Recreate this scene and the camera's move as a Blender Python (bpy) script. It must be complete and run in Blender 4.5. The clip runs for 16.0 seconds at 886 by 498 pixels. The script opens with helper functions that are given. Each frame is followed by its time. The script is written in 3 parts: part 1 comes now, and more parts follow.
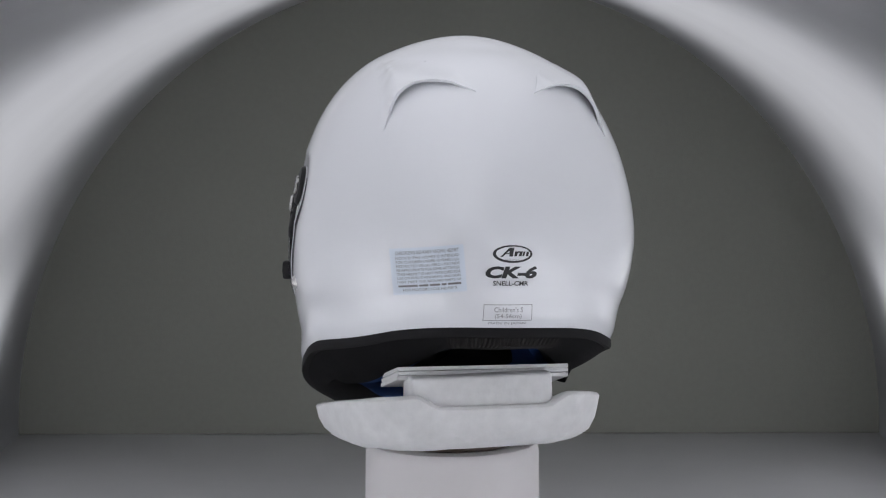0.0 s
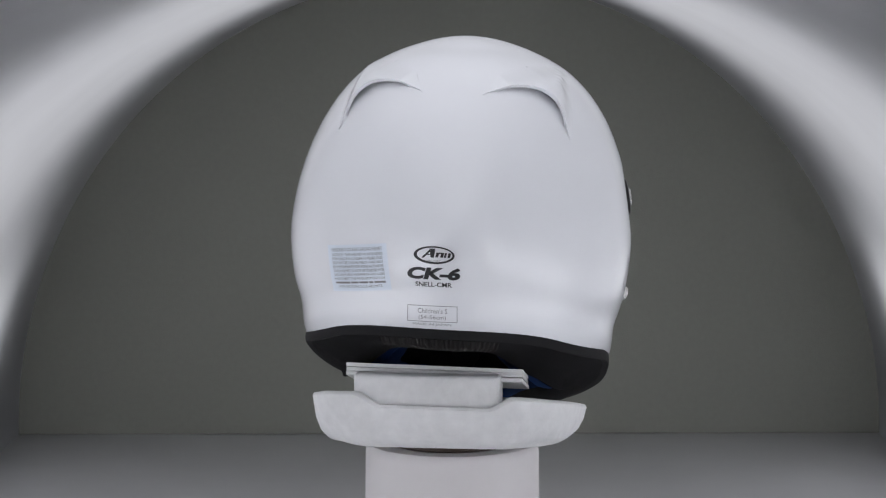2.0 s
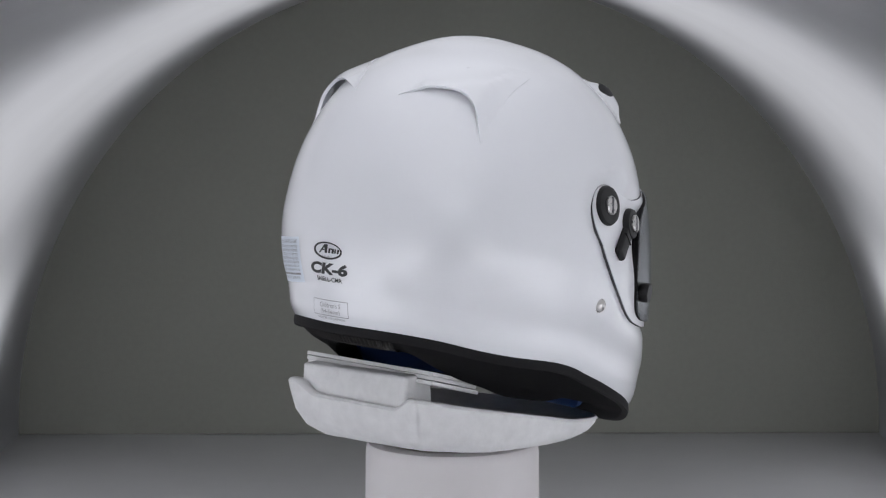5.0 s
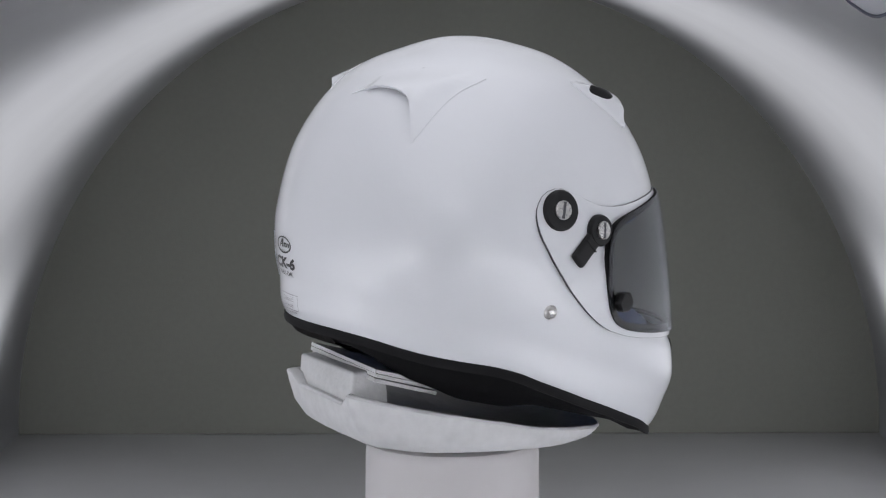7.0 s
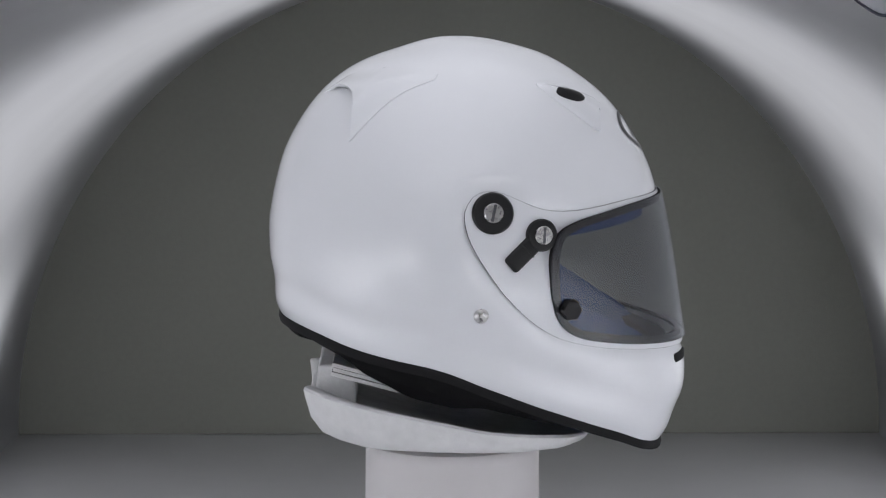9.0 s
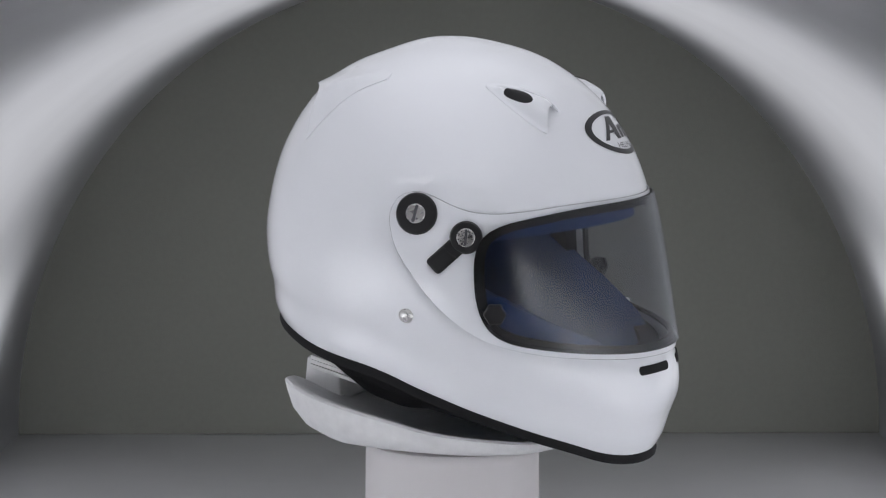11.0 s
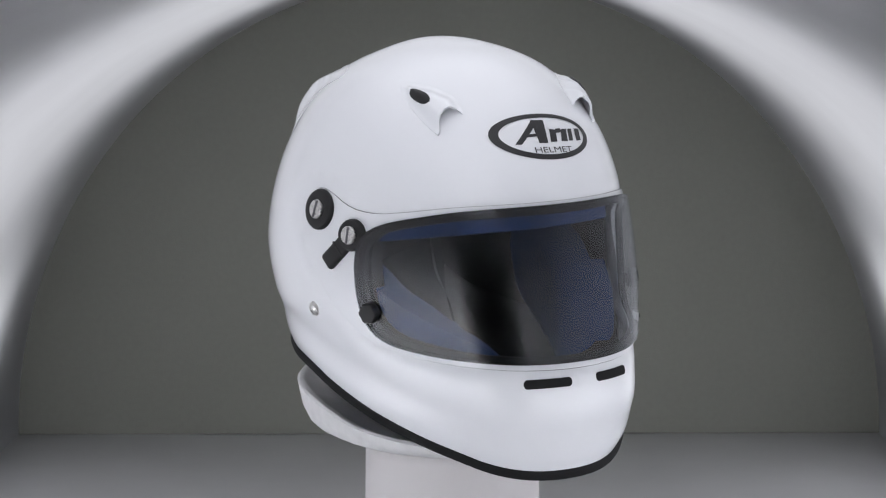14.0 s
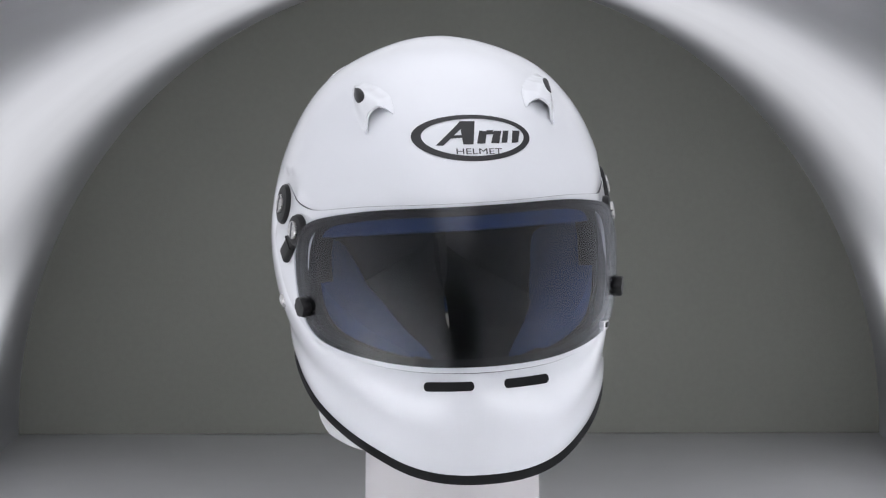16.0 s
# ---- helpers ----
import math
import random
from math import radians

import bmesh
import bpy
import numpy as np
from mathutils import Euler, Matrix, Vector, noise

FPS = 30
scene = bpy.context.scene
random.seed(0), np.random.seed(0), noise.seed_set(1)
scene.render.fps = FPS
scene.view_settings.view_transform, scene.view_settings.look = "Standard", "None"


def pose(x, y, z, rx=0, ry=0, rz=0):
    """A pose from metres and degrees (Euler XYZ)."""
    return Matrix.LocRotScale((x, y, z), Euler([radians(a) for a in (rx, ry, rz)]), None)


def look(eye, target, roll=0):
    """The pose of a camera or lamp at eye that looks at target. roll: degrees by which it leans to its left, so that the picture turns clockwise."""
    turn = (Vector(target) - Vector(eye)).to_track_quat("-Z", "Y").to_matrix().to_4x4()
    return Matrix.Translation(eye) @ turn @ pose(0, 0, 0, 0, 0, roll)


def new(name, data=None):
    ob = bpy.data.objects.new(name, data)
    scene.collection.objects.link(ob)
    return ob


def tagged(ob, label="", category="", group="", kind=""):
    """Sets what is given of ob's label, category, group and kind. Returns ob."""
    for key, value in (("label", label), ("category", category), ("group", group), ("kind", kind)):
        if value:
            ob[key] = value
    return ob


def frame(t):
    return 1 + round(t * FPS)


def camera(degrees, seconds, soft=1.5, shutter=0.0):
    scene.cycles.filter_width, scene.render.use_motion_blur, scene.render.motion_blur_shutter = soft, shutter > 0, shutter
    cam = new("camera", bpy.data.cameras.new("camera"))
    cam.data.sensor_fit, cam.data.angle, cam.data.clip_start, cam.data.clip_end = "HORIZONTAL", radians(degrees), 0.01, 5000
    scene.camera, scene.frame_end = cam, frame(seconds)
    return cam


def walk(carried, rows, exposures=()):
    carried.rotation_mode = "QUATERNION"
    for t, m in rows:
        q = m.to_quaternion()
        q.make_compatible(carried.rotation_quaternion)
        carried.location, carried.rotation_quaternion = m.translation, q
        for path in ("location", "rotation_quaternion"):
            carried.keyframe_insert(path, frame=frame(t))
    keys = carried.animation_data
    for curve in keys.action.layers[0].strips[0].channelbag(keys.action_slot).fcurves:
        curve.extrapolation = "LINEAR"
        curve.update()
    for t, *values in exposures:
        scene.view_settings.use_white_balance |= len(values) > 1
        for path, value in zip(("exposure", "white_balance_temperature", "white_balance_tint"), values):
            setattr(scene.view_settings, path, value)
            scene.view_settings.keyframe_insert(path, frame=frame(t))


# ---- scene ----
cam = camera(22.17, 16.0, soft=1.2)
EYE = (0.0, -1.68, 0.4735)
AIM = (EYE[0] - math.sin(radians(0.222)) * math.cos(radians(5.954)), EYE[1] + math.cos(radians(0.222)) * math.cos(radians(5.954)),
       EYE[2] - math.sin(radians(5.954)))
walk(cam, [(0.0, look(EYE, AIM, -0.15)), (16.0, look(EYE, AIM, -0.15))],
     [(0.0, 0.1), (3.5, 0.2), (9.0, 0.08), (12.5, 0.28), (14.0, 0.39), (16.0, 0.55)])

# ---- light ----
world = bpy.data.worlds.new("studio_dark")
scene.world = world
world.use_nodes = True
world.node_tree.nodes["Background"].inputs[0].default_value = (0.75, 0.85, 1.0, 1)
world.node_tree.nodes["Background"].inputs[1].default_value = 0.02
STRIP_GLOW = 0.84
BAR_GLOW = 1.15
FRONT_GLOW = 4.4
ARCH_Y = (-0.28, 0.46)
ARCH_R = 0.70
FRONT_Y, FRONT_Z, FRONT_X = (-1.18, -0.14), (0.02, 0.25), 0.56
MOUTH_GLOW, MOUTH_X, MOUTH_Z, MOUTH_Y = 3.3, (0.38, 0.74), (0.0, 0.55), -1.26
# added fill over the crown, out of view, to brighten the helmet's top
ROOF_GLOW, ROOF_X, ROOF_Y, ROOF_Z = 1.55, 0.13, (-0.75, -0.02), 0.535
BAR_Y, BAR_Z, BAR_X = (-0.06, 0.66), (0.107, 0.234), 0.52


# ---- materials ----
def material(name, colour, rough=0.5, metal=0.0, spread=0.06, grain=60.0, bump=0.0, bump_scale=400.0, coat=0.0, spec=0.5, stain=3.0):
    m = bpy.data.materials.new(name)
    m.use_nodes = True
    nt = m.node_tree
    b = nt.nodes["Principled BSDF"]
    b.inputs["Metallic"].default_value = metal
    b.inputs["Coat Weight"].default_value = coat
    b.inputs["Coat Roughness"].default_value = 0.08
    b.inputs["Specular IOR Level"].default_value = spec
    tc = nt.nodes.new("ShaderNodeTexCoord")
    big = nt.nodes.new("ShaderNodeTexNoise")
    big.inputs["Scale"].default_value, big.inputs["Detail"].default_value = stain, 3
    fine = nt.nodes.new("ShaderNodeTexNoise")
    fine.inputs["Scale"].default_value, fine.inputs["Detail"].default_value = grain, 4
    add = nt.nodes.new("ShaderNodeMath")
    add.operation = "ADD"
    ramp = nt.nodes.new("ShaderNodeMapRange")
    ramp.inputs[1].default_value, ramp.inputs[2].default_value = 0.6, 1.4
    ramp.inputs[3].default_value, ramp.inputs[4].default_value = 1 - spread, 1 + spread
    mul = nt.nodes.new("ShaderNodeVectorMath")
    mul.operation = "SCALE"
    mul.inputs[0].default_value = colour[:3]
    for n in (big, fine):
        nt.links.new(tc.outputs["Object"], n.inputs["Vector"])
    nt.links.new(big.outputs[0], add.inputs[0])
    nt.links.new(fine.outputs[0], add.inputs[1])
    nt.links.new(add.outputs[0], ramp.inputs[0])
    nt.links.new(ramp.outputs[0], mul.inputs["Scale"])
    nt.links.new(mul.outputs[0], b.inputs["Base Color"])
    rr = nt.nodes.new("ShaderNodeMapRange")
    rr.inputs[3].default_value, rr.inputs[4].default_value = max(rough - 0.06, 0.02), min(rough + 0.06, 1)
    nt.links.new(fine.outputs[0], rr.inputs[0])
    nt.links.new(rr.outputs[0], b.inputs["Roughness"])
    if bump:
        bn = nt.nodes.new("ShaderNodeTexNoise")
        bn.inputs["Scale"].default_value, bn.inputs["Detail"].default_value = bump_scale, 3
        bp = nt.nodes.new("ShaderNodeBump")
        bp.inputs["Strength"].default_value, bp.inputs["Distance"].default_value = bump, 0.001
        nt.links.new(tc.outputs["Object"], bn.inputs["Vector"])
        nt.links.new(bn.outputs[0], bp.inputs["Height"])
        nt.links.new(bp.outputs[0], b.inputs["Normal"])
    return m


def glow(name, colour, strength):
    m = bpy.data.materials.new(name)
    m.use_nodes = True
    nt = m.node_tree
    nt.nodes.clear()
    e = nt.nodes.new("ShaderNodeEmission")
    e.inputs[0].default_value, e.inputs[1].default_value = (*colour, 1), strength
    o = nt.nodes.new("ShaderNodeOutputMaterial")
    nt.links.new(e.outputs[0], o.inputs[0])
    return m


def tinted_pane(name, through_colour, rough):
    m = bpy.data.materials.new(name)
    m.use_nodes = True
    nt = m.node_tree
    nt.nodes.clear()
    tr = nt.nodes.new("ShaderNodeBsdfTransparent")
    tr.inputs[0].default_value = (*through_colour, 1)
    gl = nt.nodes.new("ShaderNodeBsdfGlossy")
    gl.inputs["Color"].default_value = (0.9, 0.92, 0.95, 1)
    gl.inputs["Roughness"].default_value = rough
    lw = nt.nodes.new("ShaderNodeLayerWeight")
    lw.inputs[0].default_value = 0.5
    pw = nt.nodes.new("ShaderNodeMath")
    pw.operation = "POWER"
    pw.inputs[1].default_value = 5.0
    fr = nt.nodes.new("ShaderNodeMapRange")
    fr.inputs[3].default_value, fr.inputs[4].default_value = 0.038, 0.6
    nt.links.new(lw.outputs["Facing"], pw.inputs[0])
    nt.links.new(pw.outputs[0], fr.inputs[0])
    mix = nt.nodes.new("ShaderNodeMixShader")
    o = nt.nodes.new("ShaderNodeOutputMaterial")
    nt.links.new(fr.outputs[0], mix.inputs[0])
    nt.links.new(tr.outputs[0], mix.inputs[1])
    nt.links.new(gl.outputs[0], mix.inputs[2])
    nt.links.new(mix.outputs[0], o.inputs[0])
    return m


def diffuser(name, colour, share):
    """White cloth that lets part of the light through."""
    m = bpy.data.materials.new(name)
    m.use_nodes = True
    nt = m.node_tree
    nt.nodes.clear()
    tc = nt.nodes.new("ShaderNodeTexCoord")
    ns = nt.nodes.new("ShaderNodeTexNoise")
    ns.inputs["Scale"].default_value, ns.inputs["Detail"].default_value = 5, 4
    mr = nt.nodes.new("ShaderNodeMapRange")
    mr.inputs[3].default_value, mr.inputs[4].default_value = 0.9, 1.08
    mul = nt.nodes.new("ShaderNodeVectorMath")
    mul.operation = "SCALE"
    mul.inputs[0].default_value = colour
    d = nt.nodes.new("ShaderNodeBsdfDiffuse")
    t = nt.nodes.new("ShaderNodeBsdfTranslucent")
    mix = nt.nodes.new("ShaderNodeMixShader")
    mix.inputs[0].default_value = share
    o = nt.nodes.new("ShaderNodeOutputMaterial")
    nt.links.new(tc.outputs["Object"], ns.inputs["Vector"])
    nt.links.new(ns.outputs[0], mr.inputs[0])
    nt.links.new(mr.outputs[0], mul.inputs["Scale"])
    nt.links.new(mul.outputs[0], d.inputs[0])
    nt.links.new(mul.outputs[0], t.inputs[0])
    nt.links.new(d.outputs[0], mix.inputs[1])
    nt.links.new(t.outputs[0], mix.inputs[2])
    nt.links.new(mix.outputs[0], o.inputs[0])
    return m


WHITE_PAINT = material("white_gelcoat", (0.80, 0.81, 0.84), 0.22, spread=0.005, grain=9, coat=0.6)
for link in list(WHITE_PAINT.node_tree.links):
    if link.to_socket.name in ("Base Color", "Roughness"):
        link.to_node.inputs[link.to_socket.name].default_value = (0.80, 0.81, 0.84, 1.0) if link.to_socket.name == "Base Color" else 0.22
        WHITE_PAINT.node_tree.links.remove(link)
BLACK_RUBBER = material("black_rubber", (0.012, 0.012, 0.013), 0.8, spec=0.2, spread=0.2, grain=300, bump=0.15, bump_scale=900)
BLACK_PLASTIC = material("black_plastic", (0.012, 0.012, 0.013), 0.45, spec=0.3, spread=0.15, grain=300, bump=0.08, bump_scale=1500)
BLACK_CLOTH = material("black_cloth", (0.010, 0.010, 0.011), 0.9, spec=0.1, spread=0.3, grain=500, bump=0.5, bump_scale=1400)
RIB_KNIT = material("dark_rib_knit", (0.022, 0.021, 0.021), 0.9, spec=0.1, spread=0.2, grain=400, bump=0.3, bump_scale=1200)
BLUE_CLOTH = material("blue_cloth", (0.024, 0.058, 0.175), 0.9, spec=0.15, spread=0.2, grain=45)
SEAL_GREY = material("dark_grey_seal", (0.014, 0.014, 0.016), 0.7, spec=0.25, spread=0.15, grain=200, bump=0.1)
STEEL = material("brushed_steel", (0.62, 0.61, 0.6), 0.28, metal=1.0, spread=0.12, grain=400)
# darker copy of the steel: the shade inside the screw slots as colour
SLOT_DARK = material("slot_shade_steel", (0.14, 0.14, 0.15), 0.4, metal=1.0, spread=0.1)
INK = material("black_ink", (0.015, 0.015, 0.017), 0.4, spread=0.05)
GREY_INK = material("grey_ink", (0.22, 0.22, 0.23), 0.5, spread=0.05)
GAP_GREY = material("dark_gap", (0.07, 0.07, 0.075), 0.7, spread=0.1)
PALE_BLUE = material("pale_blue_sticker", (0.69, 0.75, 0.83), 0.35, spread=0.02, grain=200)
FOAM_PAINT = material("white_painted_foam", (0.7, 0.7, 0.705), 0.75, spread=0.09, grain=120, bump=0.5, bump_scale=160, stain=25)
BOARD_FACE = material("white_foam_board", (0.76, 0.76, 0.76), 0.65, spread=0.05, grain=200, bump=0.1)
BOARD_EDGE = material("foam_board_edge", (0.12, 0.12, 0.13), 0.7, spread=0.2)
PEDESTAL_WHITE = material("matt_white_plastic", (0.68, 0.655, 0.66), 0.5, spread=0.02, grain=40, bump=0.05, bump_scale=500)
BROWN_DISC = material("dark_brown_disc", (0.05, 0.028, 0.018), 0.45, spread=0.3, grain=80)
TABLE_WHITE = material("satin_white_board", (0.68, 0.68, 0.69), 0.45, spread=0.04, grain=30, bump=0.05, stain=8)
BACKDROP_GREY = material("grey_backdrop_cloth", (0.315, 0.32, 0.286), 0.9, spread=0.05, grain=150, bump=0.3, bump_scale=900, stain=6)
ROOM_GREY = material("dark_room_paint", (0.035, 0.037, 0.042), 0.85, spread=0.1)
HOUSING = material("black_housing", (0.02, 0.02, 0.02), 0.5, spread=0.1)
VAULT_CLOTH = diffuser("white_diffuser_cloth", (0.675, 0.685, 0.715), 0.8)
# darker, bluer cloth colour that holds the shade under the flap's lower edge
UNDERSIDE_SHADE = diffuser("flap_underside_shade", (0.34, 0.36, 0.42), 0.4)
FLAP_CLOTH = diffuser("white_flap_cloth", (0.88, 0.89, 0.92), 0.5)
VISOR_PANE = tinted_pane("smoked_visor", (0.83, 0.835, 0.85), 0.2)
STRIP_MAT = glow("led_strip_glow", (0.985, 0.98, 1.0), STRIP_GLOW)
BAR_MAT_BRIGHT = glow("brighter_bar_glow", (0.985, 0.98, 1.0), BAR_GLOW * 1.6)
BAR_MAT = glow("low_bar_glow", (0.985, 0.98, 1.0), BAR_GLOW)
ROOF_MAT = glow("roof_fill_glow", (0.985, 0.98, 1.0), ROOF_GLOW)
MOUTH_MAT = glow("mouth_lamp_glow", (0.985, 0.98, 1.0), MOUTH_GLOW)
FRONT_MAT = glow("softbox_glow", (0.985, 0.98, 1.0), FRONT_GLOW)


# ---- mesh helpers ----
def part(name, bm, mat, parent=None, label="", smooth=True, mats=()):
    me = bpy.data.meshes.new(name)
    bm.normal_update()
    bm.to_mesh(me)
    bm.free()
    for m in (mat, *mats):
        me.materials.append(m)
    if smooth:
        me.polygons.foreach_set("use_smooth", [True] * len(me.polygons))
        me.set_sharp_from_angle(angle=radians(38))
    ob = new(name, me)
    if parent:
        ob.parent = parent
    if label:
        ob["label"] = label
    return ob


def lathe(profile, n=64):
    """Turned solid about z from (radius, height) pairs; radius 0 closes an end."""
    bm = bmesh.new()
    rings = []
    for r, z in profile:
        if r < 1e-6:
            rings.append([bm.verts.new((0, 0, z))])
        else:
            rings.append([bm.verts.new((r * math.cos(2 * math.pi * k / n), r * math.sin(2 * math.pi * k / n), z)) for k in range(n)])
    for a, b in zip(rings, rings[1:]):
        for k in range(n):
            j = (k + 1) % n
            if len(a) == 1:
                bm.faces.new((a[0], b[k], b[j]))
            elif len(b) == 1:
                bm.faces.new((a[k], b[0], a[j]))
            else:
                bm.faces.new((a[k], b[k], b[j], a[j]))
    bmesh.ops.recalc_face_normals(bm, faces=bm.faces[:])
    return bm


def box(x0, x1, y0, y1, z0, z1, bevel=0.0, segments=2):
    bm = bmesh.new()
    bmesh.ops.create_cube(bm, size=1.0)
    for v in bm.verts:
        v.co = Vector(((x0 + x1) / 2 + v.co.x * (x1 - x0), (y0 + y1) / 2 + v.co.y * (y1 - y0), (z0 + z1) / 2 + v.co.z * (z1 - z0)))
    if bevel:
        bmesh.ops.bevel(bm, geom=bm.edges[:], offset=bevel, segments=segments, affect="EDGES", profile=0.5)
    return bm


# ---- the helmet's surface: level ellipses whose reach changes with the height (millimetres) ----
TOP = 457.0
MID = [(146, 10), (230, 10), (262, 5), (290, -3), (315, -6), (340, -4), (375, 2), (405, 6), (430, 6), (457, 3)]  # where each level is widest
FRONT = [(146, 150), (153, 153), (160, 157), (170, 161.5), (188, 169.5), (205, 173.5), (222, 173.5), (235, 170.5), (260, 166.5), (300, 160.5),
         (345, 151), (368, 143), (391, 130), (410, 115.5), (429, 93), (444, 67), (452, 41), (457, 6)]
REAR = [(146, -118), (240, -123), (252, -126.5), (264, -130), (283, -133), (300, -135), (317, -135.5), (342, -132), (371, -124.5), (400, -109.5),
        (423, -90), (434, -75.5), (441, -62), (449, -38.5), (457, 0)]
WIDE = [(146, 92), (175, 101), (200, 108.5), (226, 112.5), (256, 119), (275, 123.4), (309, 126.2), (332, 124.2), (357, 119.2), (382, 110.8),
        (406, 98.2), (433, 73.2), (446, 49), (452, 32), (457, 0)]
EDGE = [(-140, 254.5), (-128, 254.2), (-118, 253), (-100, 249), (-90, 246), (-81, 243), (-62, 238), (-42, 234), (-22, 230.4), (-3, 225), (17, 216.5), (37, 208.4), (57, 200),
        (76, 192.5), (96, 184), (120, 173.5), (140, 162.5), (155, 157.5), (180, 156)]
PAD = [(-140, 244), (-113, 237), (-101, 226.5), (-82, 213.5), (-62, 205.5), (-42, 197.5), (-22, 194), (-2, 192.5), (17, 194), (37, 190), (57, 184),
       (77, 178), (97, 172), (130, 160), (150, 150), (180, 148)]


def spline(xs, ys):
    """Monotone cubic through the points, sampled densely."""
    xs, ys = np.array(xs, float), np.array(ys, float)
    h, d = np.diff(xs), np.diff(ys) / np.diff(xs)
    m = np.zeros(len(xs))
    m[0], m[-1] = d[0], d[-1]
    for i in range(1, len(xs) - 1):
        if d[i - 1] * d[i] > 0:
            w1, w2 = 2 * h[i] + h[i - 1], h[i] + 2 * h[i - 1]
            m[i] = (w1 + w2) / (w1 / d[i - 1] + w2 / d[i])
    q = np.linspace(xs[0], xs[-1], 600)
    k = np.clip(np.searchsorted(xs, q) - 1, 0, len(xs) - 2)
    s = (q - xs[k]) / h[k]
    v = ys[k] * (1 + 2 * s) * (1 - s) ** 2 + h[k] * m[k] * s * (1 - s) ** 2 + ys[k + 1] * s * s * (3 - 2 * s) + h[k] * m[k + 1] * s * s * (s - 1)
    pad = np.pad(v, 16, mode="reflect", reflect_type="odd")
    v = np.convolve(pad, np.hanning(33) / np.hanning(33).sum(), "valid")
    return q, v


def by_depth(rows):
    return spline([math.sqrt(TOP - z) for z, _ in rows[::-1]], [v for _, v in rows[::-1]])


F_TAB, R_TAB, W_TAB, M_TAB = by_depth(FRONT), by_depth(REAR), by_depth(WIDE), by_depth(MID)
E_TAB, P_TAB = spline(*zip(*EDGE)), spline(*zip(*PAD))


def middle(z):
    return float(np.interp(math.sqrt(max(TOP - z, 0)), *M_TAB))


def reach(z):
    """How far the shell goes forward, back and sideways from its middle at a height."""
    u = math.sqrt(max(TOP - z, 0))
    m = float(np.interp(u, *M_TAB))
    return max(float(np.interp(u, *F_TAB)) - m, 0.01), max(m - float(np.interp(u, *R_TAB)), 0.01), max(float(np.interp(u, *W_TAB)), 0.01)


def flat_point(phi, z):
    f, r, w = reach(z)
    c, s = math.cos(phi), math.sin(phi)
    return Vector((middle(z) + (f if c > 0 else r) * c, w * s, z))


def edge_height(phi, tab=None):
    tab = tab or E_TAB
    z = 220.0
    for _ in range(25):
        z = 0.5 * z + 0.5 * float(np.interp(flat_point(phi, z).x, *tab))
    return z


EDGE_PHI = np.linspace(-math.pi, math.pi, 241)
EDGE_Z = np.array([edge_height(p) for p in EDGE_PHI])


def rim(phi):
    return float(np.interp((phi + math.pi) % (2 * math.pi) - math.pi, EDGE_PHI, EDGE_Z))


def flare(phi, z):
    """The shell's lower border stands a little proud above its rim."""
    d = z - rim(phi)
    return 1.3 * math.exp(-((d - 9) / 8) ** 2) - 0.9 * math.exp(-((d - 28) / 8.5) ** 2) + 3.6 * math.exp(-((abs(phi) - 0.45) / 0.28) ** 2 - ((z - 196) / 24) ** 2)


def surface(phi, z, off=0.0):
    z = min(z, TOP - 0.002)
    p = flat_point(phi, z)
    a = flat_point(phi + 0.01, z) - flat_point(phi - 0.01, z)
    u = math.sqrt(TOP - z)
    b = flat_point(phi, TOP - (u + 0.05) ** 2) - flat_point(phi, TOP - max(u - 0.05, 0) ** 2)
    n = b.cross(a)
    n = n.normalized() if n.length > 1e-9 else Vector((0, 0, 1))
    if n.dot(p - Vector((4, 0, 290))) < 0:
        n = -n
    return p + n * (off + flare(phi, z))


def phi_side(x, z, side):
    f, r, w = reach(z)
    c = (x - middle(z)) / (f if x > middle(z) else r)
    return side * math.acos(max(-1, min(1, c)))


def phi_front(y, z):
    return math.asin(max(-1, min(1, y / reach(z)[2])))


def phi_rear(y, z):
    return math.pi - phi_front(y, z)


def inside(p, poly):
    x, y, hit = p[0], p[1], False
    for (x1, y1), (x2, y2) in zip(poly, poly[1:] + poly[:1]):
        if (y1 > y) != (y2 > y) and x < (x2 - x1) * (y - y1) / (y2 - y1) + x1:
            hit = not hit
    return hit


def dense(poly, step):
    out = []
    for a, b in zip(poly, poly[1:] + poly[:1]):
        n = max(1, int(math.dist(a, b) / step))
        out += [(a[0] + (b[0] - a[0]) * k / n, a[1] + (b[1] - a[1]) * k / n) for k in range(n)]
    return out


def rounded(poly, turns=2):
    """Corner cutting: a softer outline."""
    for _ in range(turns):
        out = []
        for a, b in zip(poly, poly[1:] + poly[:1]):
            out += [(a[0] * 0.75 + b[0] * 0.25, a[1] * 0.75 + b[1] * 0.25), (a[0] * 0.25 + b[0] * 0.75, a[1] * 0.25 + b[1] * 0.75)]
        poly = out
    return poly


ARC = 120.0  # millimetres of outline per radian


